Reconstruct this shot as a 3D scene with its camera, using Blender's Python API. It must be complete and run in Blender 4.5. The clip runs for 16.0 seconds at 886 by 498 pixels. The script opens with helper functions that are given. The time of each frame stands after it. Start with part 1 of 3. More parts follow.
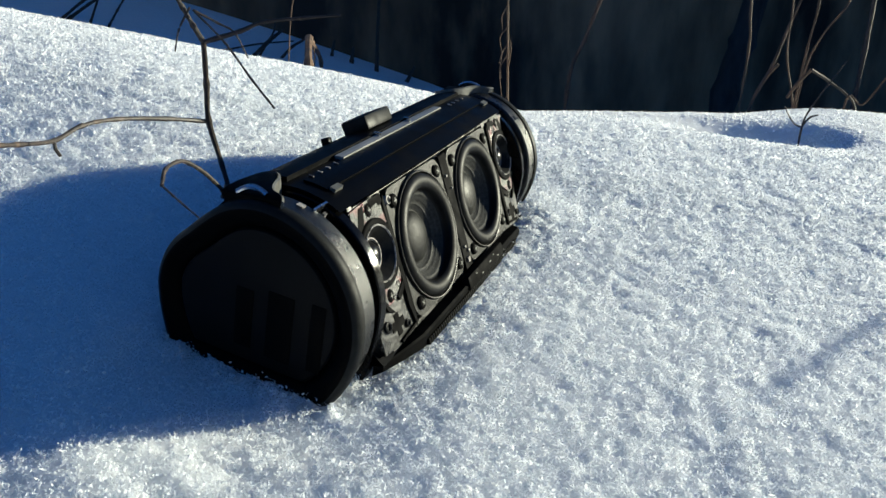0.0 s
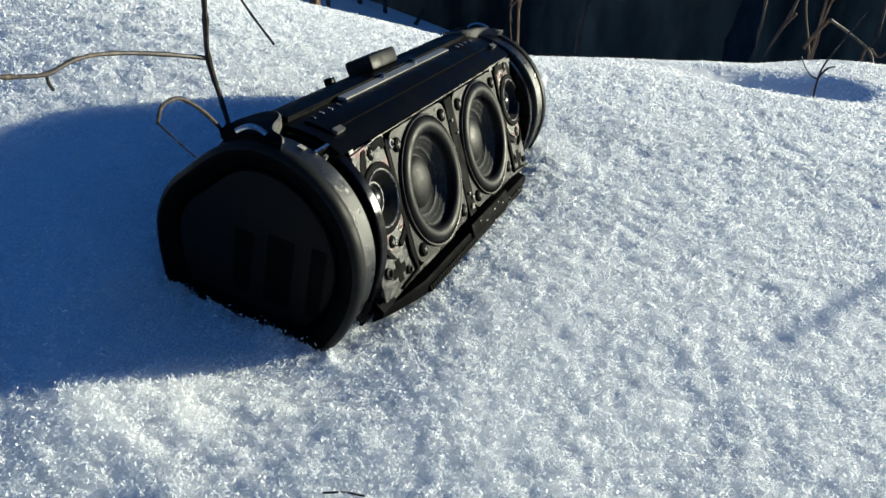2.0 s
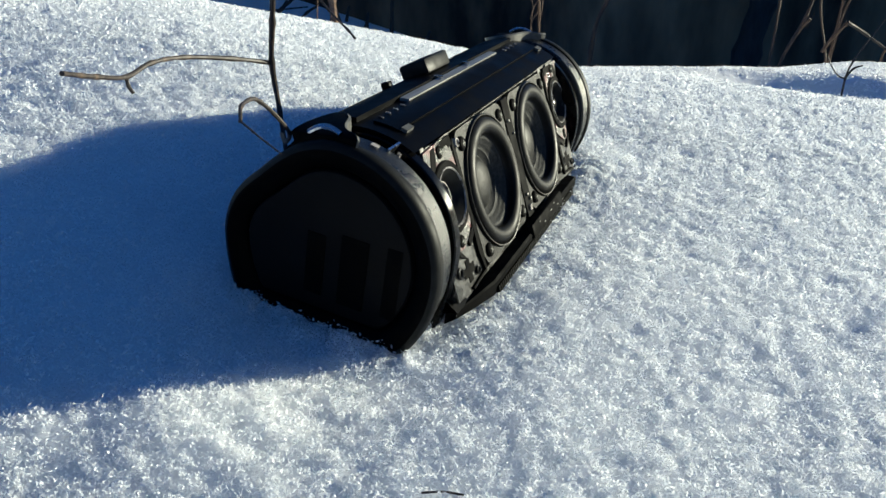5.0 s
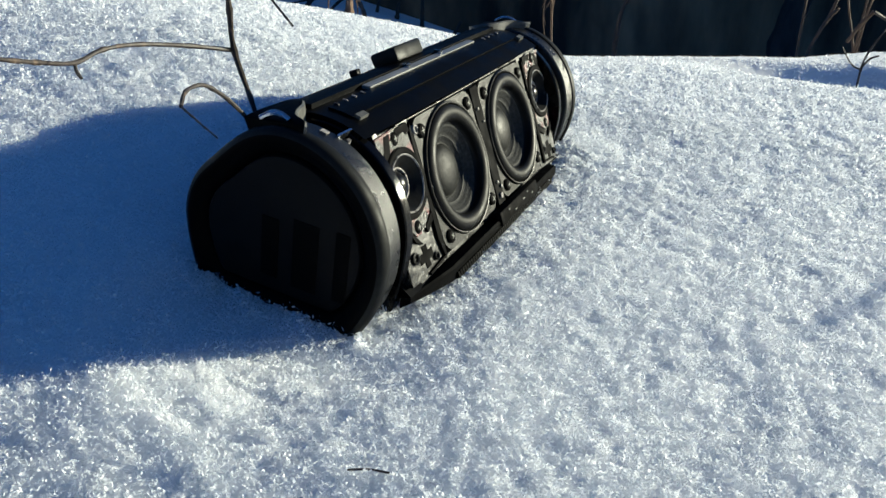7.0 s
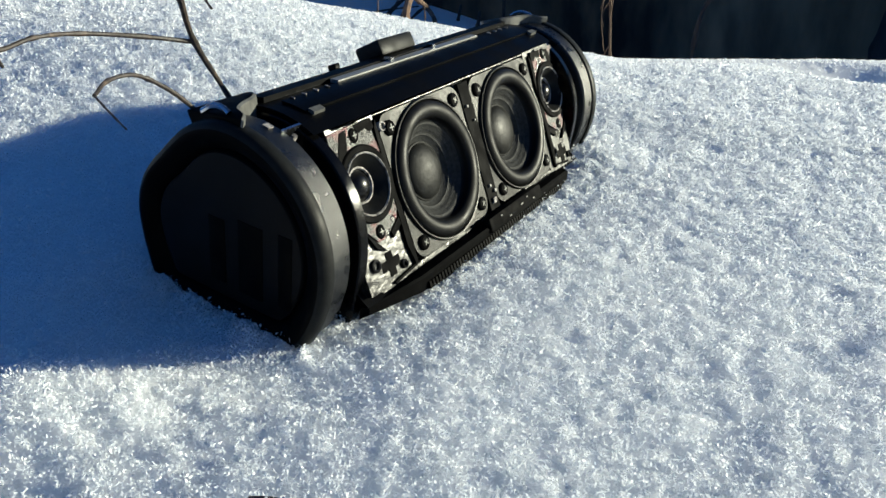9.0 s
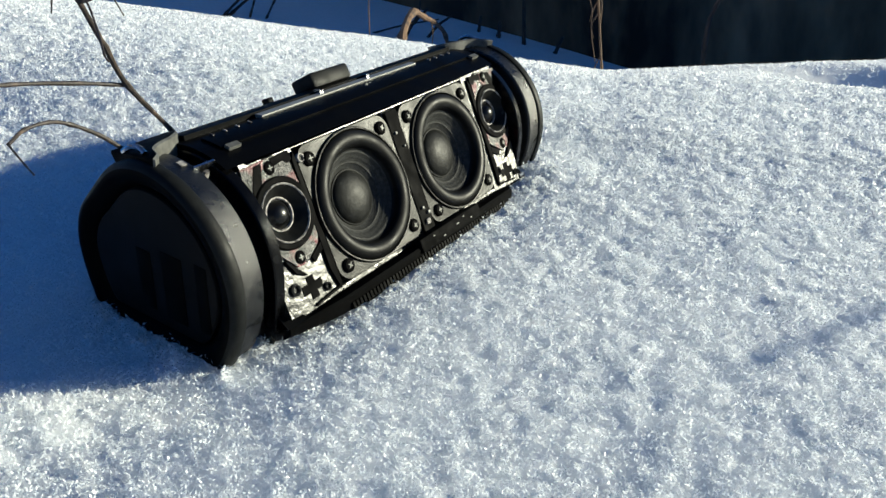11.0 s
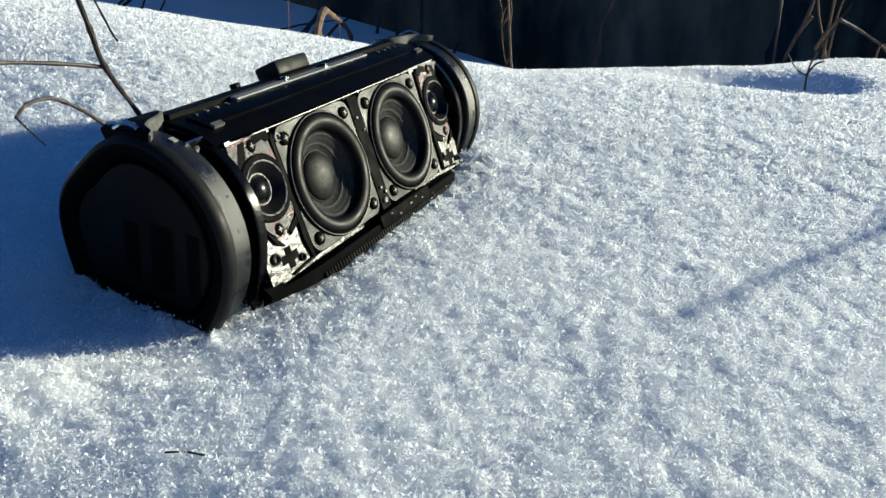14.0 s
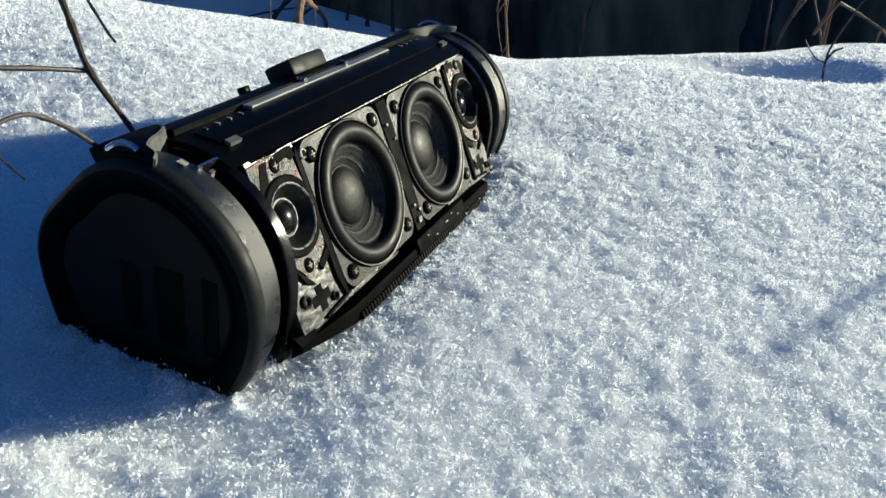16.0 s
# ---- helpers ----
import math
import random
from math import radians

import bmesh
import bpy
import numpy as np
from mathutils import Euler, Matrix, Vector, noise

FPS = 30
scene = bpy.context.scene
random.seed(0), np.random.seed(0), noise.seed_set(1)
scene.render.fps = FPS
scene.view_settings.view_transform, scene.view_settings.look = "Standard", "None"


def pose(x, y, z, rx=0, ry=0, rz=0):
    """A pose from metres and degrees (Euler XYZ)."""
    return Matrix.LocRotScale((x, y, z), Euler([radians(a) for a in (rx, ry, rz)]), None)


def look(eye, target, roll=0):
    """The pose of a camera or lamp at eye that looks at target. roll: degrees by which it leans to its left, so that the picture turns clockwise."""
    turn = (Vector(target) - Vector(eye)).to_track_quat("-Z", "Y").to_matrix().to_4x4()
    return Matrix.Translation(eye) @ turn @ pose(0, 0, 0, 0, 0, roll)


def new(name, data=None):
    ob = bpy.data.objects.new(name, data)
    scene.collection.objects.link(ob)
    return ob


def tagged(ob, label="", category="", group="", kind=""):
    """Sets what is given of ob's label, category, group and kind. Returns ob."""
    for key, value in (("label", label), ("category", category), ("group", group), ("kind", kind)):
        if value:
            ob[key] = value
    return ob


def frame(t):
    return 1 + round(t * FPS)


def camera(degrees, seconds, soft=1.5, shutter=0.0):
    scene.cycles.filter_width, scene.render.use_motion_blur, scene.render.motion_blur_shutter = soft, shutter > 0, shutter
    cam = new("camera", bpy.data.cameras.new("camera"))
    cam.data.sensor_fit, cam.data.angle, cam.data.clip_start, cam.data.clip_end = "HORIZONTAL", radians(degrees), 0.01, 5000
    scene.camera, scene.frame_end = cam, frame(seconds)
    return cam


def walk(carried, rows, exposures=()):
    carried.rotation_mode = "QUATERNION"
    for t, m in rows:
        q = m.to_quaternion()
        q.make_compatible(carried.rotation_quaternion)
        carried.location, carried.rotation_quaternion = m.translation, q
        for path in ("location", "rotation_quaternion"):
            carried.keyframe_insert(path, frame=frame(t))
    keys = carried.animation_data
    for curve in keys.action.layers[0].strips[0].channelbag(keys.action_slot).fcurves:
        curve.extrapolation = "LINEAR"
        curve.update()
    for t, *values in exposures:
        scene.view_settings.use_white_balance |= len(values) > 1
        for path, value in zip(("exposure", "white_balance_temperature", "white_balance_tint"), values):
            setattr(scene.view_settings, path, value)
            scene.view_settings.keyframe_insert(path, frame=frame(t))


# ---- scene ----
cam = camera(59.3, 16.0)
PATH = [
    (0, (0.004, 0.012, 0.245), (-0.009, 1.839, -0.567), -0.2),
    (0.5, (0.006, 0.011, 0.244), (-0.009, 1.802, -0.646), 0.4),
    (1, (0.008, 0.01, 0.242), (-0.01, 1.791, -0.667), 0.7),
    (1.5, (0.007, 0.012, 0.243), (-0.009, 1.785, -0.683), 1.1),
    (2, (0.005, 0.018, 0.242), (-0.02, 1.786, -0.693), 0.9),
    (2.5, (-0.003, 0.016, 0.24), (-0.029, 1.784, -0.695), 0.6),
    (3, (-0.017, 0.021, 0.248), (-0.057, 1.806, -0.654), -0.4),
    (3.5, (-0.024, 0.022, 0.241), (-0.071, 1.807, -0.66), -0.9),
    (3.7, (-0.025, 0.022, 0.236), (-0.076, 1.809, -0.66), -1.1),
    (5.8, (-0.02, 0.015, 0.228), (-0.064, 1.809, -0.654), -1.5),
    (6, (-0.014, 0.015, 0.227), (-0.06, 1.807, -0.659), -1.6),
    (6.5, (0.001, 0.015, 0.226), (-0.047, 1.802, -0.671), -1.5),
    (7, (0.013, 0.013, 0.229), (-0.123, 1.793, -0.672), -1.9),
    (7.5, (0.03, 0.022, 0.225), (-0.169, 1.801, -0.667), -2.1),
    (8, (0.038, 0.033, 0.222), (-0.219, 1.809, -0.662), -2.8),
    (8.5, (0.048, 0.045, 0.215), (-0.264, 1.811, -0.67), -3.1),
    (9, (0.063, 0.046, 0.212), (-0.294, 1.812, -0.657), -3.7),
    (9.5, (0.08, 0.046, 0.218), (-0.323, 1.803, -0.648), -5.1),
    (10, (0.101, 0.056, 0.215), (-0.347, 1.805, -0.644), -6.5),
    (10.2, (0.107, 0.058, 0.218), (-0.351, 1.806, -0.64), -6.8),
    (12.3, (0.125, 0.012, 0.221), (-0.268, 1.8, -0.586), -6.1),
    (12.5, (0.123, 0.012, 0.221), (-0.242, 1.8, -0.597), -5.9),
    (13, (0.113, 0.008, 0.228), (-0.148, 1.811, -0.595), -4.9),
    (13.5, (0.101, 0.001, 0.229), (-0.108, 1.805, -0.609), -4.3),
    (14, (0.092, -0.002, 0.225), (-0.093, 1.796, -0.63), -3.7),
    (14.5, (0.079, 0.004, 0.213), (-0.076, 1.797, -0.658), -3.2),
    (15, (0.057, 0.026, 0.201), (-0.066, 1.81, -0.695), -2.6),
    (15.5, (0.053, 0.054, 0.211), (-0.05, 1.84, -0.684), -3.1),
    (16, (0.048, 0.061, 0.219), (-0.056, 1.848, -0.672), -3.7),
]
walk(cam, [(t, look(eye, target, roll)) for t, eye, target, roll in PATH], [(0, 0.80, 5420, 18), (16, 0.80, 5420, 18)])


# ---- light ----
SUN_ELEV, SUN_AZ = radians(7.0), radians(66.5)
world = bpy.data.worlds.new("sky")
scene.world = world
world.use_nodes = True
wn = world.node_tree
sky = wn.nodes.new("ShaderNodeTexSky")
sky.sky_type = "NISHITA"
sky.sun_disc = False
sky.ozone_density, sky.dust_density = 5.0, 0.1
sky.sun_elevation, sky.sun_rotation = SUN_ELEV, SUN_AZ
wn.nodes["Background"].inputs[1].default_value = 0.060
wn.links.new(sky.outputs[0], wn.nodes["Background"].inputs[0])
sun = new("sun", bpy.data.lights.new("sun", "SUN"))
sun.data.energy, sun.data.angle, sun.data.color = 5.0, radians(0.6), (1.0, 0.91, 0.55)
TO_SUN = Vector((math.sin(SUN_AZ) * math.cos(SUN_ELEV), math.cos(SUN_AZ) * math.cos(SUN_ELEV), math.sin(SUN_ELEV)))
sun.matrix_world = look(TO_SUN * 5, (0, 0, 0))


# ---- materials ----
def material(name, colour, rough=0.5, metal=0.0, grain=None, spots=None, bump=None, spec=0.5, stretch=(1, 1, 1)):
    """grain: (scale, amount) of light and dark; spots: (scale, colour, from, to); bump: (scale, strength, distance)."""
    m = bpy.data.materials.new(name)
    m.use_nodes = True
    n, l = m.node_tree.nodes, m.node_tree.links
    b = n["Principled BSDF"]
    b.inputs["Roughness"].default_value, b.inputs["Metallic"].default_value = rough, metal
    b.inputs["Specular IOR Level"].default_value = spec
    co = n.new("ShaderNodeTexCoord")
    mp = n.new("ShaderNodeMapping")
    mp.inputs["Scale"].default_value = stretch
    l.new(co.outputs["Object"], mp.inputs["Vector"])

    def tex(scale, detail=4.0):
        t = n.new("ShaderNodeTexNoise")
        t.inputs["Scale"].default_value, t.inputs["Detail"].default_value = scale, detail
        l.new(mp.outputs[0], t.inputs["Vector"])
        return t

    out = n.new("ShaderNodeRGB")
    out.outputs[0].default_value = (*colour, 1)
    out = out.outputs[0]
    if grain:
        t = tex(grain[0])
        r = n.new("ShaderNodeMapRange")
        r.inputs["To Min"].default_value, r.inputs["To Max"].default_value = 1 - grain[1], 1 + grain[1]
        r.inputs["From Min"].default_value, r.inputs["From Max"].default_value = 0.3, 0.7
        l.new(t.outputs[0], r.inputs["Value"])
        mul = n.new("ShaderNodeVectorMath")
        mul.operation = "SCALE"
        l.new(out, mul.inputs[0])
        l.new(r.outputs[0], mul.inputs["Scale"])
        out = mul.outputs[0]
        r2 = n.new("ShaderNodeMapRange")
        r2.inputs["To Min"].default_value, r2.inputs["To Max"].default_value = max(rough - 0.12, 0.02), min(rough + 0.12, 1)
        r2.inputs["From Min"].default_value, r2.inputs["From Max"].default_value = 0.3, 0.7
        l.new(tex(grain[0] * 0.37).outputs[0], r2.inputs["Value"])
        l.new(r2.outputs[0], b.inputs["Roughness"])
    if spots:
        t = tex(spots[0], 6.0)
        r = n.new("ShaderNodeMapRange")
        r.inputs["From Min"].default_value, r.inputs["From Max"].default_value = spots[2], spots[3]
        l.new(t.outputs[0], r.inputs["Value"])
        mix = n.new("ShaderNodeMix")
        mix.data_type = "RGBA"
        l.new(r.outputs[0], mix.inputs["Factor"])
        l.new(out, mix.inputs["A"])
        mix.inputs["B"].default_value = (*spots[1], 1)
        out = mix.outputs["Result"]
    l.new(out, b.inputs["Base Color"])
    if bump:
        bp = n.new("ShaderNodeBump")
        bp.inputs["Strength"].default_value, bp.inputs["Distance"].default_value = bump[1], bump[2]
        l.new(tex(bump[0]).outputs[0], bp.inputs["Height"])
        l.new(bp.outputs[0], b.inputs["Normal"])
    return m


SNOW = material("snow", (0.90, 0.92, 0.95), 0.6, grain=(90, 0.04), bump=(900, 0.25, 0.0006))
snow_shader = SNOW.node_tree.nodes["Principled BSDF"]
snow_shader.inputs["Subsurface Weight"].default_value = 1.0
snow_shader.inputs["Subsurface Radius"].default_value = (1.0, 1.0, 1.0)
snow_shader.inputs["Subsurface Scale"].default_value = 0.012
CRYSTAL = material("snow_crystal", (0.93, 0.95, 0.97), 0.34, grain=(400, 0.03), spec=0.6)
cn, cl = CRYSTAL.node_tree.nodes, CRYSTAL.node_tree.links
thin_ice, ice_mix = cn.new("ShaderNodeBsdfTranslucent"), cn.new("ShaderNodeMixShader")
thin_ice.inputs["Color"].default_value = (0.93, 0.95, 0.97, 1)
ice_mix.inputs["Fac"].default_value = 0.38
cl.new(cn["Principled BSDF"].outputs[0], ice_mix.inputs[1])
cl.new(thin_ice.outputs[0], ice_mix.inputs[2])
cl.new(ice_mix.outputs[0], cn["Material Output"].inputs["Surface"])
PLASTIC = material("black_plastic", (0.0013, 0.0014, 0.0017), 0.42, spec=0.045, grain=(120, 0.25), bump=(1800, 0.12, 0.0004))
SATIN = material("satin_black_plastic", (0.0034, 0.0036, 0.0036), 0.33, spec=0.62, grain=(300, 0.25), bump=(2600, 0.5, 0.0006))
RINGS = material("glossy_black_ring", (0.0018, 0.0018, 0.0020), 0.22, spec=0.17, grain=(200, 0.3), bump=(1500, 0.2, 0.0004))
RUBBER = material("rubber", (0.0010, 0.0011, 0.0012), 0.55, spec=0.035, grain=(200, 0.25), bump=(1500, 0.15, 0.0004))
DARK = material("dull_black", (0.0018, 0.0018, 0.0019), 0.7, spec=0.04, grain=(300, 0.3))
LIP = material("grey_rubber_lip", (0.008, 0.0086, 0.0082), 0.5, spec=0.14, grain=(260, 0.3), bump=(2200, 0.25, 0.0004))
PLATE = material("cap_plate", (0.0034, 0.0036, 0.0039), 0.5, spec=0.08, grain=(90, 0.2), bump=(1500, 0.1, 0.0003))
GLOSS = material("gloss_black", (0.003, 0.003, 0.0034), 0.28, spec=0.35, grain=(80, 0.2))
SILVER = material("worn_grey_plate", (0.014, 0.0137, 0.0133), 0.31, spec=0.50, grain=(160, 0.5), spots=(75, (0.006, 0.006, 0.006), 0.46, 0.60), bump=(300, 0.5, 0.0007))
FRAME = material("grey_driver_frame", (0.011, 0.0107, 0.0098), 0.40, spec=0.16, grain=(220, 0.5), spots=(140, (0.004, 0.004, 0.004), 0.42, 0.58), bump=(900, 0.4, 0.0006))
CONE = material("woven_cone", (0.024, 0.0245, 0.0235), 0.62, spec=0.22, grain=(600, 0.5), bump=(1400, 0.6, 0.0005))
DOME = material("dust_dome", (0.006, 0.0064, 0.0062), 0.50, spec=0.15, grain=(180, 0.6), spots=(300, (0.03, 0.03, 0.028), 0.62, 0.75), bump=(400, 0.25, 0.0006))
STEEL = material("steel", (0.55, 0.57, 0.60), 0.22, metal=1.0, grain=(300, 0.15))
RED = material("red_sealant", (0.016, 0.0155, 0.015), 0.33, spec=0.42, grain=(200, 0.5), spots=(95, (0.095, 0.015, 0.020), 0.51, 0.59), bump=(700, 0.8, 0.001))
# pale old glue; the same pale colour paints the lit vent edges
GLUE_GLINT = material("old_glue_and_glint", (0.34, 0.32, 0.30), 0.6, spec=0.3, grain=(500, 0.5), spots=(300, (0.05, 0.045, 0.045), 0.5, 0.6), bump=(1200, 0.6, 0.0008))
# worn grey; on the strap lugs its lightness also paints the sunlit side wall
EDGE = material("worn_and_sunlit_grey", (0.085, 0.085, 0.078), 0.5, grain=(350, 0.3), bump=(900, 0.2, 0.0004))
STRIP = material("worn_metal_strip", (0.30, 0.30, 0.29), 0.42, metal=0.35, grain=(260, 0.3), stretch=(1, 0.15, 1))
BARK = material("dark_bark", (0.030, 0.022, 0.018), 0.6, grain=(350, 0.4), spots=(160, (0.17, 0.115, 0.075), 0.58, 0.78), bump=(900, 0.5, 0.0006), stretch=(1, 1, 0.4))
STRAW = material("dry_straw", (0.16, 0.095, 0.052), 0.75, grain=(120, 0.5), spots=(60, (0.045, 0.03, 0.022), 0.46, 0.66), bump=(300, 0.5, 0.001), stretch=(1, 1, 0.2))
GREYBARK = material("trunk_bark", (0.030, 0.027, 0.026), 0.85, grain=(25, 0.5), bump=(60, 0.8, 0.01), stretch=(1, 1, 0.25))
SURROUND = material("satin_rubber_surround", (0.0045, 0.0046, 0.0046), 0.46, spec=0.13, grain=(220, 0.3), bump=(1800, 0.15, 0.0003))
WALL = material("weathered_concrete", (0.20, 0.132, 0.072), 0.85, grain=(5.0, 0.6), spots=(2.4, (0.018, 0.012, 0.007), 0.44, 0.58), bump=(40, 0.4, 0.01), stretch=(1, 1, 0.32))


# ---- mesh helpers ----
def finish(bm, mat, name, parent=None, label="", sharp=38, kind=""):
    for f in bm.faces:
        f.smooth = True
    bmesh.ops.recalc_face_normals(bm, faces=bm.faces)
    lim = radians(sharp)
    for e in bm.edges:
        if len(e.link_faces) == 2 and e.calc_face_angle(0) > lim:
            e.smooth = False
    me = bpy.data.meshes.new(name)
    bm.to_mesh(me)
    bm.free()
    me.materials.append(mat)
    ob = new(name, me)
    ob.parent = parent
    if label:
        tagged(ob, label)
    if kind:
        tagged(ob, kind=kind)
    return ob


def part(name, bm, mat, parent, label=""):
    return finish(bm, mat, name, parent, label)


def loft(bm, rings, close=True, cap0=False, cap1=False, wrap=False):
    vs = [[bm.verts.new(p) for p in r] for r in rings]
    n = len(vs[0])
    pairs = list(zip(vs, vs[1:])) + ([(vs[-1], vs[0])] if wrap else [])
    for a, b in pairs:
        for i in range(n if close else n - 1):
            j = (i + 1) % n
            bm.faces.new((a[i], a[j], b[j], b[i]))
    if cap0:
        bm.faces.new(vs[0])
    if cap1:
        bm.faces.new(vs[-1])
    return bm


def box(bm, c, s, bevel=0.0, m=None):
    """A box about c with sizes s, its edges rounded."""
    made = bmesh.ops.create_cube(bm, size=1)["verts"]
    for q in made:
        q.co = Vector((q.co.x * s[0], q.co.y * s[1], q.co.z * s[2]))
    if bevel:
        edges = list({e for q in made for e in q.link_edges})
        r = bmesh.ops.bevel(bm, geom=edges, offset=bevel, segments=2, affect="EDGES", profile=0.5)
        made = list({q for f in r["faces"] for q in f.verts} | {q for q in made if q.is_valid})
    for q in made:
        if m:
            q.co = m @ q.co
        q.co += Vector(c)
    return bm


def smooth_line(pts, steps=6):
    """Catmull-Rom through the points."""
    p = [Vector(q) for q in pts]
    p = [p[0] * 2 - p[1]] + p + [p[-1] * 2 - p[-2]]
    out = []
    for i in range(1, len(p) - 2):
        a, b, c, d = p[i - 1:i + 3]
        for k in range(steps):
            t = k / steps
            out.append(0.5 * (2 * b + (c - a) * t + (2 * a - 5 * b + 4 * c - d) * t * t + (3 * b - a - 3 * c + d) * t ** 3))
    return out + [p[-2]]


def tube(bm, pts, r0, r1, sides=8, steps=6, knots=0.0, rng=None):
    """A tapered, slightly knotty stalk along the points."""
    line = smooth_line(pts, steps)
    rings, up = [], Vector((0.31, 0.2, 0.93))
    for i, p in enumerate(line):
        d = (line[min(i + 1, len(line) - 1)] - line[max(i - 1, 0)]).normalized()
        x = d.cross(up)
        if x.length < 0.1:
            x = d.cross(Vector((1, 0, 0)))
        x.normalize()
        y = d.cross(x)
        f = i / (len(line) - 1)
        r = (r0 + (r1 - r0) * f) * (1 + (knots * rng.uniform(-1, 1) if rng else 0))
        if knots and i % steps == 0 and 0 < i < len(line) - 1:
            r *= 1.25
        rings.append([p + (x * math.cos(a) + y * math.sin(a)) * r for a in (2 * math.pi * k / sides for k in range(sides))])
    return loft(bm, rings, cap0=True, cap1=True)


def empty(name, m, label, category, group=""):
    ob = new(name)
    ob.matrix_world = m
    ob.empty_display_size = 0.02
    return tagged(ob, label, category, group)


# ---- snow ----
def wave(seed):
    """A smooth random field over a repeating table, vectorised."""
    table = np.random.RandomState(seed).rand(256, 256)

    def at(x, y):
        xi, yi = np.floor(x).astype(int), np.floor(y).astype(int)
        fx, fy = x - xi, y - yi
        fx, fy = fx * fx * (3 - 2 * fx), fy * fy * (3 - 2 * fy)
        a, b = table[xi % 256, yi % 256], table[(xi + 1) % 256, yi % 256]
        c, d = table[xi % 256, (yi + 1) % 256], table[(xi + 1) % 256, (yi + 1) % 256]
        return (a + (b - a) * fx) * (1 - fy) + (c + (d - c) * fx) * fy - 0.5
    return at


W = [wave(s) for s in range(8)]
AXIS_A, AXIS_B = np.array((-0.075, 0.31)), np.array((0.045, 0.56))


def bare_height(x, y):
    """The drift without its grain: a slope that rolls over at the back, a shaded hollow field behind it."""
    xs, ys = 3.0 * np.tanh(x / 3.0), np.where(y < 0, 0.6 * np.tanh(y / 0.6), y)
    near = 0.0200 - 0.172 * xs + 0.057 * np.minimum(ys, 3)
    roll = np.clip(ys - np.interp(x, (-0.6, 0.0, 0.1, 0.3, 0.45, 0.6, 1.0), (0.68, 0.62, 0.62, 0.72, 0.80, 0.91, 1.05)), 0, None)
    near = near - 0.385 * np.minimum(roll, 1.2) ** 2 - 0.9 * np.clip(roll - 1.2, 0, None)
    far = -0.63 - 0.355 * xs + 0.10 * np.where(ys > 4, np.tanh(ys - 4), ys - 4)
    k = 0.03
    h = np.clip(0.5 + 0.5 * (near - far) / k, 0, 1)
    return far + (near - far) * h + k * h * (1 - h)


def height(x, y, fine=True):
    h = bare_height(x, y)
    d = AXIS_B - AXIS_A
    s = np.clip(((x - AXIS_A[0]) * d[0] + (y - AXIS_A[1]) * d[1]) / (d @ d), 0, 1)
    dist = np.hypot(x - AXIS_A[0] - s * d[0], y - AXIS_A[1] - s * d[1])
    h = h - 0.0068 * np.exp(-(dist / 0.065) ** 4) * (1 - 0.7 * s)
    h = h + 0.017 * np.exp(-((x + 0.22) / 0.15) ** 2 - ((y - 0.60) / 0.14) ** 2)
    e = np.array((0.0775, -0.031))
    t = np.clip(((x + 0.1275) * e[0] + (y - 0.326) * e[1]) / (e @ e), -0.05, 1.05)
    lip = np.hypot(x + 0.1275 - t * e[0], y - 0.326 - t * e[1])
    h = h + 0.0034 * np.exp(-(lip / 0.007) ** 2) * np.clip(0.6 + 0.7 * W[6](x / 0.006, y / 0.006) + 0.8 * W[4](x / 0.0033, y / 0.0033), 0, 1.2)
    e = np.array((0.092, 0.222))
    t = np.clip(((x + 0.022) * e[0] + (y - 0.308) * e[1]) / (e @ e), 0, 1)
    bank = np.hypot(x + 0.022 - t * e[0], y - 0.308 - t * e[1])
    h = h + 0.0014 * np.exp(-(bank / 0.008) ** 2) * np.clip(0.6 + 0.5 * W[6](x / 0.006, y / 0.006) + 0.8 * W[4](x / 0.0036, y / 0.0036), 0, 1.2)
    h = h + 0.0050 * W[7](x / 0.019, y / 0.019) * np.exp(-((x + 0.13) / 0.07) ** 2 - ((y - 0.243) / 0.022) ** 2)
    h = h + 0.005 * np.exp(-(np.hypot(x - 0.072, y - 0.548) / 0.026) ** 2)
    h = h - 0.052 * np.exp(-((x - 0.390) / 0.088) ** 2 - ((y - 0.955) / 0.052) ** 2) + 0.007 * np.exp(-((x - 0.51) / 0.045) ** 2 - ((y - 0.98) / 0.05) ** 2)
    h = h - 0.13 * 0.02 * np.log1p(np.exp(np.clip((0.235 - y) / 0.02, -30, 8))) / (1 + np.exp(np.clip((x + 0.03) / 0.03, -30, 30))) * np.exp(-(np.clip(np.abs(x + 0.15) - 0.15, 0, None) / 0.3) ** 2 - (np.clip(0.15 - y, 0, None) / 0.15) ** 2)
    h = h - 0.0045 * np.clip((y - 0.62) / 0.3, 0, 1) * np.clip((x + 0.1) / 0.2, 0, 1)
    u, v = 0.8 * x + 0.6 * y, 0.8 * y - 0.6 * x
    h = h + 0.0020 * W[0](x / 0.09 + 7, y / 0.09) + 0.0005 * W[1](u / 0.035, v / 0.035)
    if fine:
        g = 0.0004 * W[2](x / 0.013, y / 0.013) + 0.0008 * W[3](u / 0.0075, v / 0.0075) + 0.0010 * W[4](x / 0.0039, y / 0.0039)
        h = h + g * np.clip(1.3 - 0.3 * np.hypot(x, y - 0.4), 0.2, 1)
    return h


def steps_out(inner, far, first, grow):
    out, v, s = [], inner, first
    while abs(v - inner) < far:
        v += s
        out.append(v)
        s *= grow
    return out


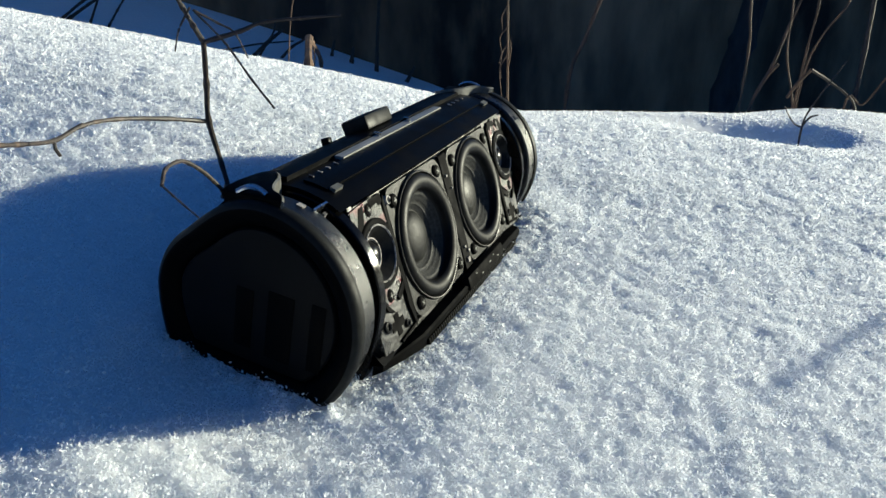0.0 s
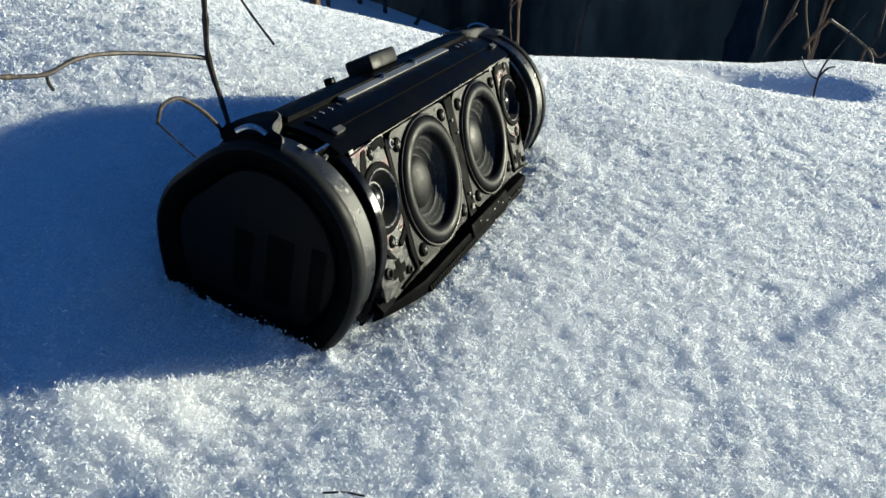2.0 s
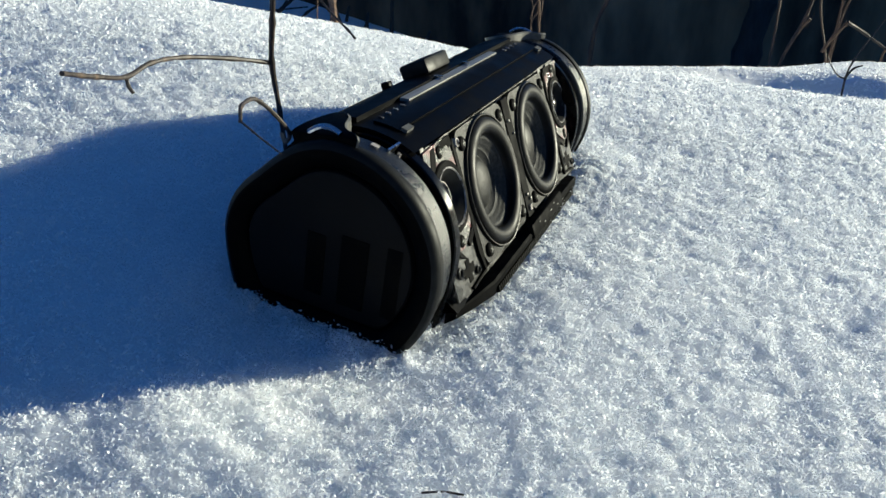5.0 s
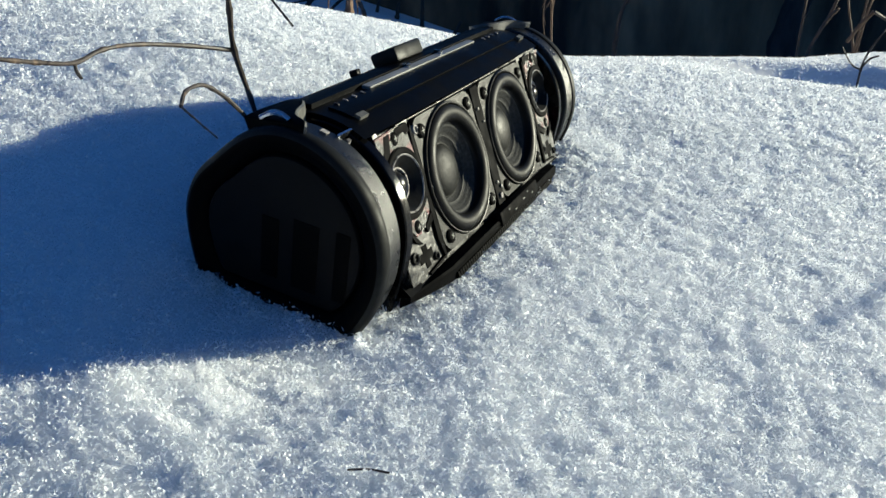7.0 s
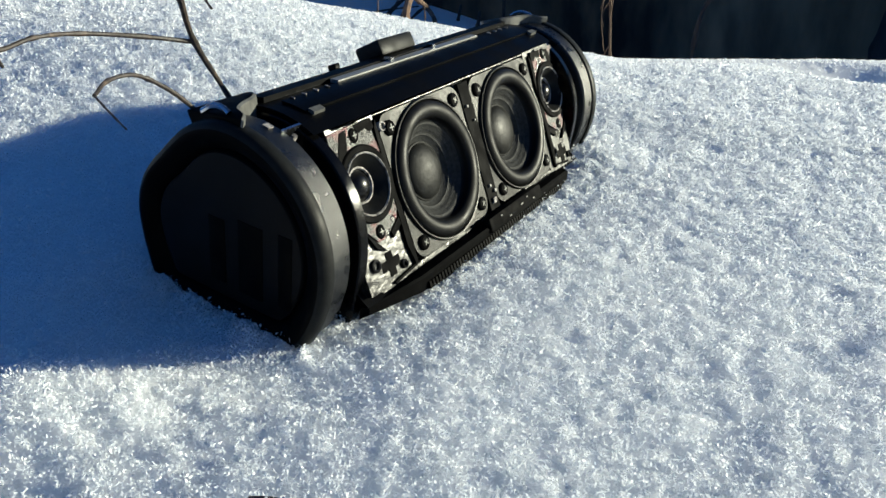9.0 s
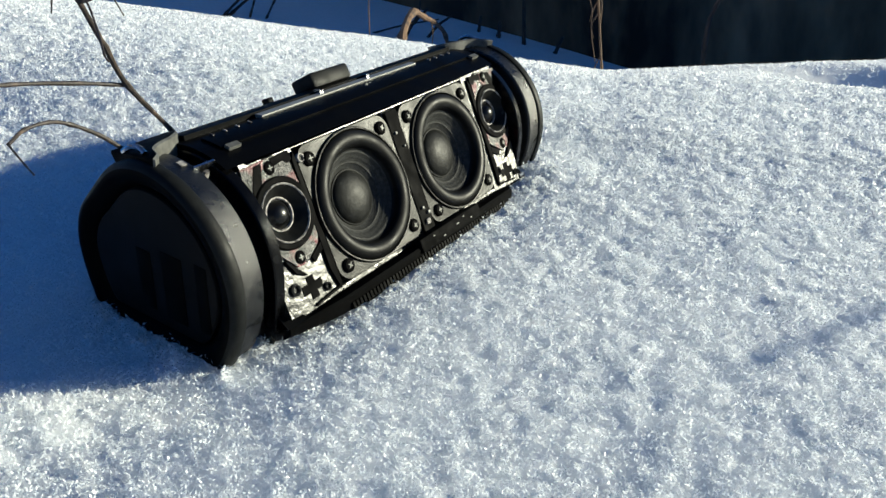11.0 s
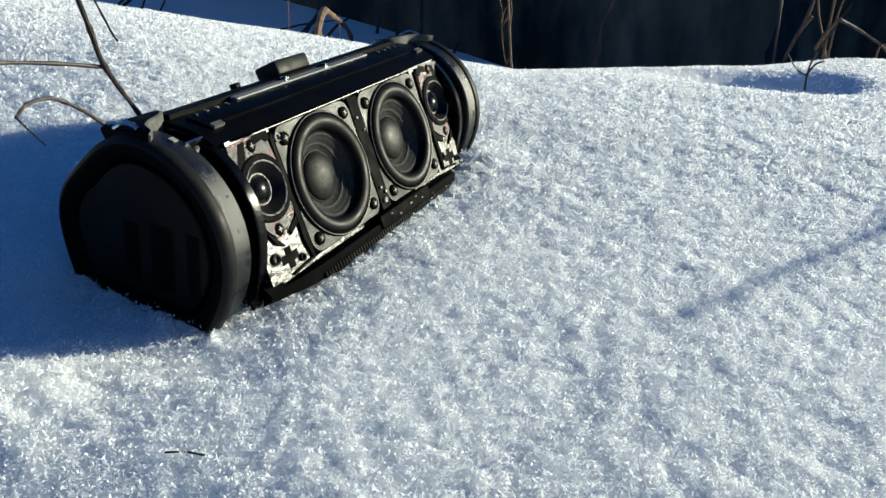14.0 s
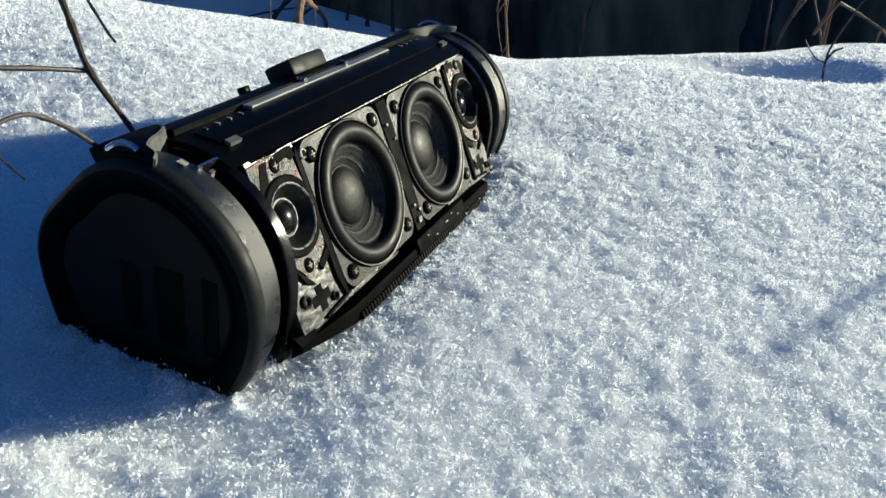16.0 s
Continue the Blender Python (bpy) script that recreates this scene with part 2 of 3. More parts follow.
def build_snow():
    xs = [-q for q in reversed(steps_out(0.30, 60, 0.0022, 1.03))] + list(np.arange(-0.30, 0.34, 0.0018)) + list(np.arange(0.34, 0.62, 0.0032)) + steps_out(0.62, 60, 0.0035, 1.05)
    ys = [-q for q in reversed(steps_out(-0.14, 60, 0.002, 1.08))] + list(np.arange(0.14, 0.62, 0.0018)) + list(np.arange(0.62, 1.15, 0.003)) + steps_out(1.15, 60, 0.004, 1.05)
    xs, ys = np.array(xs), np.array(ys)
    X, Y = np.meshgrid(xs, ys)
    Z = height(X, Y)
    nx, ny = len(xs), len(ys)
    i = np.arange(nx * ny).reshape(ny, nx)
    faces = np.stack([i[:-1, :-1], i[:-1, 1:], i[1:, 1:], i[1:, :-1]], -1).reshape(-1, 4)
    me = bpy.data.meshes.new("ground")
    me.vertices.add(nx * ny)
    me.vertices.foreach_set("co", np.stack([X, Y, Z], -1).ravel())
    me.loops.add(faces.size)
    me.loops.foreach_set("vertex_index", faces.ravel())
    me.polygons.add(len(faces))
    me.polygons.foreach_set("loop_start", np.arange(0, faces.size, 4))
    me.update(calc_edges=True)
    me.shade_smooth()
    me.materials.append(SNOW)
    tagged(new("ground", me), "bright drifted snow with a coarse frosty crust", "snow", kind="structure")


def build_crystals():
    """Folded hoar plates and needles heaped loosely on the crust, coarser where they are farther off."""
    r = np.random.RandomState(5)
    near, back, heaped, tufts, each = 340000, 190000, 20000, 26000, 9

    def strewn(count, y0, y1, power):
        y = y0 + (y1 - y0) * r.rand(count) ** power
        half = 0.62 * (y + 0.10) + 0.07
        x = 0.03 + half * (2 * r.rand(count) - 1) * (1 + 0.10 * np.abs(r.randn(count)))
        return x, y + np.where(y > 1.0, 0.06 * np.abs(r.randn(count)), 0)

    t = r.rand(heaped) * 1.06 - 0.03
    bx = np.where(r.rand(heaped) < 0.35, -0.1275 + 0.0775 * t, -0.022 + 0.092 * t)
    by = np.where(bx < -0.0500001, 0.326 - 0.031 * t, 0.308 + 0.222 * t)
    # small tufts: a handful of flakes stuck together, standing proud of the crust
    tx, ty = strewn(tufts, 0.15, 0.85, 1.4)
    reach = np.repeat(np.clip(ty / 0.42, 0.85, 2.2) * (0.0008 + 0.0011 * r.rand(tufts)), each)
    ox, oy, oz = reach * r.randn(tufts * each), reach * r.randn(tufts * each), reach * np.abs(r.randn(tufts * each))
    (nx, ny), (fx, fy) = strewn(near, 0.15, 0.65, 1.15), strewn(back, 0.60, 1.16, 0.9)
    x = np.concatenate([nx, fx, bx + 0.006 * r.randn(heaped), np.repeat(tx, each) + ox])
    y = np.concatenate([ny, fy, by + 0.006 * r.randn(heaped), np.repeat(ty, each) + oy])
    rise = np.concatenate([np.zeros(near + back + heaped), 0.0004 + oz])
    size = np.clip(y / 0.42, 0.85, 1.75)
    count = len(x)
    low = np.clip(1.55 - y, 0.3, 1)
    fluff = low * np.clip(0.45 + 1.7 * W[6](x / 0.010 + 3, y / 0.010), 0.05, 1.2)
    c = np.stack([x, y, height(x, y) + 0.0002 + rise * low + 0.0018 * fluff * r.rand(count) ** 1.5 * np.clip(size, 0.8, 1.4)], -1)
    a = r.randn(count, 3)
    a /= np.linalg.norm(a, axis=1)[:, None]
    b = np.cross(a, r.randn(count, 3))
    b /= np.linalg.norm(b, axis=1)[:, None]
    n = np.cross(a, b)
    L = (size * (0.00052 + 0.0012 * r.rand(count) ** 2))[:, None]
    wd = (size * (0.00024 + 0.00050 * r.rand(count) ** 1.5))[:, None]
    v = np.stack([c + a * L, c + b * wd + n * wd * 0.4, c - a * L * 0.8, c - b * wd + n * wd * 0.3], 1)
    f = np.array([[0, 1, 2], [0, 2, 3]])
    faces = (np.arange(count)[:, None, None] * 4 + f[None]).reshape(-1, 3)
    me = bpy.data.meshes.new("snow_crystals")
    me.vertices.add(count * 4)
    me.vertices.foreach_set("co", v.ravel())
    me.loops.add(faces.size)
    me.loops.foreach_set("vertex_index", faces.ravel())
    me.polygons.add(len(faces))
    me.polygons.foreach_set("loop_start", np.arange(0, faces.size, 3))
    me.update(calc_edges=True)
    me.materials.append(CRYSTAL)
    tagged(new("snow_crystals", me), "loose glittering frost flakes heaped over the snow", "frost", kind="stuff")


build_snow()
build_crystals()


# ---- the wall behind ----
bm = bmesh.new()
box(bm, (8.0, 4.15, -0.7), (44, 0.3, 2.64), 0.02)
tagged(finish(bm, WALL, "wall_north"), "dark weathered concrete wall with damp stains, in shade", "wall", kind="structure")


# ---- the speaker ----
# Its own axes: x out of the driver panel, y along its length, z up the panel; millimetres scaled to metres.
UX, UY, UZ = Vector((0.89750674, -0.34351682, 0.27654629)), Vector((0.36587803, 0.93011, -0.03207262)), Vector((-0.24620098, 0.12996761, 0.96046525))
SPEAKER = Matrix(((UX.x, UY.x, UZ.x, 0.0087), (UX.y, UY.y, UZ.y, 0.4275), (UX.z, UY.z, UZ.z, 0.0836), (0, 0, 0, 1)))
MM = 0.001
CV, CW = -40.8, 5.4     # the middle of the tube
CB, SB = 0.899, -0.438  # the flat base's slant


def outline(off, bevel=11.5, n=56):
    """The D-shaped outline of the end caps, drawn in by off; bevel: how far its driver side draws in at the foot."""
    r, pts = 50.9 - off, []
    for k in range(n + 1):
        a = math.pi * k / n
        q = r - 4.0 * math.exp(-((k / n - 0.76) / 0.15) ** 2) + 3.0 * max(0.0, k / n - 0.8) / 0.2
        pts.append((q * math.cos(a), q * math.sin(a)))
    low = -37.5 + off * 0.7
    rl = r + 3.0
    for k in range(1, 10):
        s = k / 10
        pts.append((-(rl - 8.0 * s * s), low * s))
    hl, hb = rl - 8.0, r - bevel
    pts.append((-(hl - 0.6), low * 0.985))
    for k in range(0, 15):
        pts.append((-(hl - 2) + (hl + hb - 4) * k / 14, low))
    pts.append((hb - 0.6, low * 0.985))
    for k in range(9, 0, -1):
        s = k / 10
        pts.append((r - bevel * s * s, low * s))
    return [(CV + b * CB - c * SB, CW + b * SB + c * CB) for b, c in pts]


def ring_at(u, off, bevel=11.5):
    return [Vector((x, u, z)) * MM for x, z in outline(off, bevel)]


def cap(sign, parent):
    """One end cap with its lip, recessed plate, band and inner ring."""
    bm = bmesh.new()
    prof = [(-134.5, 13.5), (-134.5, 12.2), (-136.5, 11.2), (-139.2, 8.2), (-140.5, 5.6), (-140.7, 4.0), (-140.4, 2.9)]
    shell = part("end_cap", loft(bm, [ring_at(sign * -u_, o) for u_, o in prof], cap0=True), RUBBER, parent, "black rubber end cap with a rounded D-shaped rim")
    bm = bmesh.new()
    prof = [(-140.4, 2.9), (-139.6, 1.3), (-137.6, 0.1), (-134.0, 0.0), (-133.2, 0.4), (-132.9, 1.4), (-132.9, 9.0)]
    part("rim_lip", loft(bm, [ring_at(sign * -u_, o) for u_, o in prof]), LIP, shell, "dull grey-black rubber lip")
    bm = bmesh.new()
    prof = [(-134.4, 12.4), (-137.2, 12.4), (-138.0, 13.0), (-138.3, 14.2)]
    part("cap_plate", loft(bm, [ring_at(sign * -u_, o) for u_, o in prof], cap1=True), PLATE, shell, "smooth dark grey plate")
    bm = bmesh.new()
    prof = [(-132.8, 9.0), (-132.8, 1.3), (-122.2, 1.6), (-121.3, 2.6), (-121.3, 12.0)]
    part("band", loft(bm, [ring_at(sign * -u_, o) for u_, o in prof]), SATIN, parent, "grainy satin-black plastic band")
    bm = bmesh.new()
    prof = [(-121.6, 8.5), (-113.5, 8.5), (-113.5, 3.6), (-112.9, 2.9), (-108.5, 2.6), (-107.8, 3.2), (-107.8, 12.0)]
    part("inner_ring", loft(bm, [ring_at(sign * -u_, o, 3.5) for u_, o in prof]), RINGS, parent, "glossy black ring")
    return shell


def arc_pos(ang, r):
    """A point of the tube's section; the angle runs from the panel's side over the top, in degrees."""
    a = radians(ang)
    return CV + r * math.cos(a), CW + r * math.sin(a)


def arc_slab(bm, a0, a1, u0, u1, r0, r1, n=10):
    """A curved slab on the tube between two angles."""
    rings = []
    for k in range(n + 1):
        a = a0 + (a1 - a0) * k / n
        (x0, z0), (x1, z1) = arc_pos(a, r0), arc_pos(a, r1)
        rings.append([Vector(q) * MM for q in ((x0, u0, z0), (x0, u1, z0), (x1, u1, z1), (x1, u0, z1))])
    return loft(bm, rings, cap0=True, cap1=True)


def lathe(bm, y, z, prof, n=64):
    """Turned about the panel's normal at (y, z); prof: radius and height over the panel."""
    rings = [[Vector((h, y + r * math.cos(2 * math.pi * k / n), z + r * math.sin(2 * math.pi * k / n))) * MM for k in range(n)] for r, h in prof if r > 0]
    loft(bm, rings)
    if prof[-1][0] == 0:
        tip = bm.verts.new(Vector((prof[-1][1], y, z)) * MM)
        bm.verts.ensure_lookup_table()
        last = bm.verts[len(bm.verts) - 1 - n:len(bm.verts) - 1]
        for k in range(n):
            bm.faces.new((last[k], last[(k + 1) % n], tip))
    return bm


def slab(bm, pts, x0, x1, bevel=0.4):
    """A plate on the panel with the outline pts (y, z)."""
    rings = [[Vector((x0, y, z)) * MM for y, z in pts], [Vector((x1 - bevel, y, z)) * MM for y, z in pts]]
    cy, cz = sum(p[0] for p in pts) / len(pts), sum(p[1] for p in pts) / len(pts)
    rings.append([Vector((x1, y - math.copysign(min(bevel, abs(y - cy)), y - cy), z - math.copysign(min(bevel, abs(z - cz)), z - cz))) * MM for y, z in pts])
    return loft(bm, rings, cap0=True, cap1=True)


def holed(bm, poly, cy, cz, r, x0, x1, n=72):
    """A plate with a round hole, seen from the hole's middle as a star shape."""
    angs = sorted({2 * math.pi * k / n for k in range(n)} | {math.atan2(z - cz, y - cy) % (2 * math.pi) for y, z in poly})
    out = []
    for a in angs:
        dy, dz, far = math.cos(a), math.sin(a), None
        for (ay, az), (by, bz) in zip(poly, poly[1:] + poly[:1]):
            ey, ez = by - ay, bz - az
            den = dy * ez - dz * ey
            if abs(den) < 1e-9:
                continue
            s = ((ay - cy) * ez - (az - cz) * ey) / den
            q = ((ay - cy) * dz - (az - cz) * dy) / den
            if s > 0 and -1e-6 <= q <= 1 + 1e-6:
                far = max(far or 0, s)
        out.append((cy + dy * far, cz + dz * far))
    hole = [(cy + r * math.cos(a), cz + r * math.sin(a)) for a in angs]
    return loft(bm, [[Vector((h, y, z)) * MM for y, z in ring] for ring, h in ((hole, x0), (out, x0), (out, x1), (hole, x1))], wrap=True)


def rounded(cy, cz, w, h, r, n=6):
    pts = []
    for sy, sz, a0 in ((1, 1, 0), (-1, 1, 90), (-1, -1, 180), (1, -1, 270)):
        for k in range(n + 1):
            a = radians(a0 + 90 * k / n)
            pts.append((cy + sy * (w / 2 - r) + r * math.cos(a), cz + sz * (h / 2 - r) + r * math.sin(a)))
    return pts


def screw(parent, y, z, x=1.5, r=3.1, turn=20):
    bm = bmesh.new()
    lathe(bm, y, z, [(r * 1.12, x - 1.6), (r * 1.12, x - 0.1), (r * 0.98, x + 0.3), (r * 0.9, x), (r * 0.82, x + 0.4), (r * 0.4, x + 0.8), (0, x + 0.85)], 20)
    ob = part("screw", bm, DARK, parent, "black cross-head screw")
    bm = bmesh.new()
    for a in (turn, turn + 90):
        box(bm, Vector((x + 0.75, y, z)) * MM, Vector((0.35, r * 0.95, r * 0.17)) * MM, 0, Matrix.Rotation(radians(a), 3, "X"))
    part("cross_slot", bm, EDGE, ob, "worn bright cross slot")
    return ob


def woofer(parent, y, z=0.0, turn=0):
    bm = bmesh.new()
    holed(bm, rounded(y, z, 68.4, 68.4, 8), y, z, 33.9, -4, 1.5, 96)
    fr = part("driver_frame", bm, FRAME, parent, "scuffed grey metal driver frame")
    bm = bmesh.new()
    lathe(bm, y, z, [(34.4, 1.2), (34.4, 2.5), (34.0, 3.1), (33.4, 3.0), (32.9, 1.6)])
    part("gasket_ring", bm, FRAME, fr)
    bm = bmesh.new()
    roll = [(33.6, 0.6), (33.0, 1.2)] + [(28.7 + 4.2 * math.cos(radians(a)), 1.4 + 3.3 * math.sin(radians(a))) for a in range(8, 180, 12)] + [(24.4, 0.0), (23.9, -0.6), (23.1, -1.2), (22.2, -1.2)]
    part("surround", lathe(bm, y, z, roll), SURROUND, fr, "satin black rubber surround")
    bm = bmesh.new()
    part("cone", lathe(bm, y, z, [(22.9, -1.0), (22.0, -1.3), (21.6, -1.9), (21.0, -2.3), (20.6, -2.9), (20.0, -3.1), (19.5, -3.8), (18.0, -5.0), (17.4, -5.1), (16.8, -5.9), (15.4, -7.0), (14.2, -7.8), (13.2, -8.1)]), CONE, fr, "dark woven cone")
    bm = bmesh.new()
    prof = [(14.9, -7.7), (14.4, -6.9)] + [(13.9 * math.cos(radians(a)), -7.4 + 4.7 * math.sin(radians(a))) for a in range(8, 90, 9)] + [(0, -2.7)]
    part("dust_dome", lathe(bm, y, z, prof), DOME, fr, "dusty black dome")
    for sy in (-1, 1):
        for sz in (-1, 1):
            screw(parent, y + sy * 27.5, z + sz * 27.3, 2.6, 3.2, turn + 31 * sy + 17 * sz)
    return fr


def tweeter(parent, y, z, side):
    bm = bmesh.new()
    pts = [(y + p * side, z + q) for p, q in ((-15, 25), (6, 26), (13, 22), (16.6, -12), (12, -19), (2, -25), (-4, -25), (-13, -14), (-17, 4))]
    part("tweeter_plate", holed(bm, pts, y, z, 13.8, 0.1, 1.3), RED, parent, "tweeter mount smeared with red sealant")
    bm = bmesh.new()
    lathe(bm, y, z, [(17.0, 0.5), (17.0, 2.0), (16.4, 2.5), (14.2, 2.4), (13.7, 1.6)], 48)
    g = part("tweeter_gasket", bm, DARK, parent)
    bm = bmesh.new()
    lathe(bm, y, z, [(13.9, 1.4), (13.8, 2.7), (13.4, 2.9), (13.0, 2.3)], 48)
    part("bright_ring", bm, GLUE_GLINT, g, "ragged bright ring of old glue")
    bm = bmesh.new()
    lathe(bm, y, z, [(13.1, 2.4), (11.0, 0.4), (9.0, -2.0), (7.0, -4.4), (6.8, -3.6), (6.1, -3.4)], 48)
    part("cone", bm, DOME, g)
    bm = bmesh.new()
    lathe(bm, y, z, [(6.6, -4.2), (6.4, -3.2), (5.7, -2.8), (4.8, -1.3), (2.7, 0.0), (0, 0.4)], 32)
    part("dome", bm, GLOSS, g, "glossy black tweeter dome")
    bm = bmesh.new()
    lathe(bm, y, z, [(8.2, -3.2), (8.1, -2.3), (7.4, -2.2), (7.0, -3.2)], 40)
    part("inner_ring", bm, GLUE_GLINT, g)


def cross_hole(parent, y, z):
    bm = bmesh.new()
    # a flush dark slab stands in for the shade inside the hole
    pts = [(y + p, z + q) for p, q in ((-6.5, -2.2), (-2.3, -2.2), (-2.3, -5.5), (2.3, -5.5), (2.3, -2.2), (6.5, -2.2), (6.5, 2.2), (2.3, 2.2), (2.3, 5.5), (-2.3, 5.5), (-2.3, 2.2), (-6.5, 2.2))]
    slab(bm, pts, -1, 0.35, 0.05)
    part("cross_hole_shade", bm, DARK, parent)
    for dy, dz, r in ((8.3, -3.4, 2.1), (-10.4, 2.9, 2.9)):
        bm = bmesh.new()
        lathe(bm, y + dy, z + dz, [(r, 0.1), (r, 1.3), (r * 0.75, 1.6), (r * 0.55, 1.2), (r * 0.5, 0.2), (0, 0.2)], 20)
        part("boss", bm, FRAME, parent)


def strap_lug(sign, parent):
    """The raised loop for a strap on top of a cap."""
    bm = bmesh.new()
    foot = ((-134, 92), (-126, 95), (-115, 96.5), (-108.5, 92.5), (-106.5, 86), (-108.5, 79.5), (-115, 74), (-124, 70.5), (-130, 66.5), (-133, 60), (-137, 57))
    rings = []
    for r, shrink in ((45.0, 0.0), (53.2, 0.0), (54.0, 0.35), (54.2, 1.0)):
        ring = []
        for q, a in foot:
            x, z = arc_pos(a + (82 - a) * 0.03 * shrink, r - (3.8 if sign > 0 else -0.8) * min(max((a - 90) / 15, 0), 1))
            ring.append(Vector((x, sign * -(q - (q + 122) * 0.05 * shrink), z)) * MM)
        rings.append(ring)
    loft(bm, rings, cap0=True, cap1=True)
    lug = part("strap_lug", bm, RUBBER, parent, "black rubber strap lug")
    # lighter ribbon: sunlight on the lug's side wall put into the colour
    bm = bmesh.new()
    edge = smooth_line([Vector((q, a, 0)) for q, a in foot[2:11]], 5)
    rings = []
    for p in edge:
        ring = []
        for r, grow in ((45.0, 0.2), (45.0, 0.9), (53.6, 0.9), (54.3, 0.1)):
            x, z = arc_pos(p.y - grow, r)
            ring.append(Vector((x, sign * -(p.x + grow * 0.8), z)) * MM)
        rings.append(ring)
    part("lug_edge", loft(bm, rings, cap0=True, cap1=True), EDGE, lug, "worn grey edge of the strap lug, lightened as its sunlit side")
    bm = bmesh.new()
    pts = []
    for k in range(9):
        x, z = arc_pos(83 - 2.0 * k, 52.6 + 2.0 * math.sin(math.pi * k / 8))
        pts.append(Vector((x, sign * -(-133.5 + 1.0 * math.sin(math.pi * k / 8)), z)) * MM)
    part("strap_pin", tube(bm, pts, 0.0013, 0.0013, 8, 3), STEEL, lug, "polished steel strap pin")


def build_speaker():
    sp = empty("portable_speaker", SPEAKER, "black portable speaker with its grille removed, lying in snow", "speaker")
    near_cap = cap(1, sp)
    far_cap = cap(-1, sp)
    strap_lug(1, near_cap)
    strap_lug(-1, far_cap)
    for k, (dz, hh, ww) in enumerate(((-2, 30, 9), (0, 34, 13), (2, 34, 7))):
        bm = bmesh.new()
        box(bm, Vector((CV + (k - 1) * 17 + 8, -138.4, CW - 10 - (k - 1) * 7)) * MM, Vector((ww, 0.6, hh)) * MM, 0.0003, Matrix.Rotation(radians(26), 3, "Y"))
        part("raised_bar", bm, RUBBER, near_cap, "plain raised gloss-black bar of the badge")
    # tube behind the panel, cut flat on the driver side
    bm = bmesh.new()
    sec = [(-12.0, 36.5), (-3.0, 38.0)] + [arc_pos(38.5 + (312 - 38.5) * k / 60, 50.0) for k in range(61)] + [(-3.0, -39.0), (-12.0, -38.0)]
    loft(bm, [[Vector((x, q, z)) * MM for x, z in sec] for q in (-112.5, 112.5)], cap0=True, cap1=True)
    tube_ob = part("body_tube", bm, PLASTIC, sp, "smooth black plastic tube body")
    # raised rail with a worn bright strip, pins and vents along the top
    bm = bmesh.new()
    part("top_rail", arc_slab(bm, 74, 96, -108, 108, 49, 52.3), PLASTIC, sp)
    bm = bmesh.new()
    part("bright_strip", arc_slab(bm, 67.5, 73.0, -66, 62, 49.5, 51.6, 3), STRIP, sp, "worn satin strip")
    bm = bmesh.new()
    part("ledge", arc_slab(bm, 53, 67.2, -104, 104, 49, 50.9), PLASTIC, sp)
    for q in (-21, 18):
        bm = bmesh.new()
        arc_slab(bm, 69.6, 74.0, q - 1.0, q - 0.3, 49, 53.6, 3)
        arc_slab(bm, 69.6, 74.0, q + 0.6, q + 1.2, 49, 53.3, 3)
        part("pin_pair", bm, STEEL, sp, "pair of small bright metal pins")
    # vent edges coloured pale so that they read as catching light
    for q in [-98.5 + 7.6 * k for k in range(4)] + [74 + 7.2 * k for k in range(4)]:
        bm = bmesh.new()
        part("vent_edge", arc_slab(bm, 65.0, 67.8, q, q + 0.6, 49.5, 51.5, 2), GLUE_GLINT, sp)
    bm = bmesh.new()
    x, z = arc_pos(90, 53.0)
    box(bm, Vector((x, 1, z + 2.4)) * MM, Vector((17, 31, 8.5)) * MM, 0.0016, Matrix.Rotation(radians(-6), 3, "Y"))
    part("button_block", bm, LIP, sp, "raised dull black button block")
    bm = bmesh.new()
    x, z = arc_pos(97, 53.0)
    box(bm, Vector((x, -36, z)) * MM, Vector((5, 4, 5)) * MM, 0.0006)
    part("peg", bm, PLASTIC, sp)
    for q in (-104, 100):
        bm = bmesh.new()
        part("latch", arc_slab(bm, 49.5, 53, q + 2, q + 9, 49, 51.6, 4), EDGE, sp)
    bm = bmesh.new()
    part("bright_tab", arc_slab(bm, 46.6, 47.8, -123.5, -112.5, 44, 50.3, 2), STEEL, sp, "bright bare metal tab")
    bm = bmesh.new()
    part("bright_oval", arc_slab(bm, 51.6, 55.4, -126.6, -123.6, 44, 49.9, 4), GLUE_GLINT, sp, "small bright oval boss")
    bm = bmesh.new()
    part("bright_fleck", arc_slab(bm, 41.8, 43.6, -121.2, -118.8, 44, 49.6, 2), GLUE_GLINT, sp, "small bright fleck")
    # driver panel
    bm = bmesh.new()
    holed(bm, [(-110, 34), (-107.5, 34), (-107.5, 37), (-105, 37), (-105, 35), (-75.8, 35.5), (-75.8, -36.5), (-103, -37.2), (-104, -36.0), (-111, -35.6)], -93.5, 9.3, 13.9, -7, 0.0)
    holed(bm, [(72.3, 36.2), (106.5, 36.5), (107.5, 33), (110, 8), (102.0, -38), (72.3, -36.5)], 93.5, 9.8, 13.9, -7, 0.0)
    slab(bm, [(-75.7, 34.6), (-75.7, 35.5), (72.2, 36.2), (72.2, 34.8)], -4, 0.0)
    slab(bm, [(-75.7, -34.3), (-75.7, -37.0), (72.2, -36.4), (72.2, -34.2)], -4, 0.0)
    slab(bm, [(-7.0, 34.3), (3.5, 34.4), (3.5, -34.0), (-7.0, -34.1)], -4, 0.0)
    panel = part("driver_panel", bm, SILVER, sp, "bright worn silver plate, screwed on")
    panel.location = (-2.5 * MM, 2.0 * MM, 0)
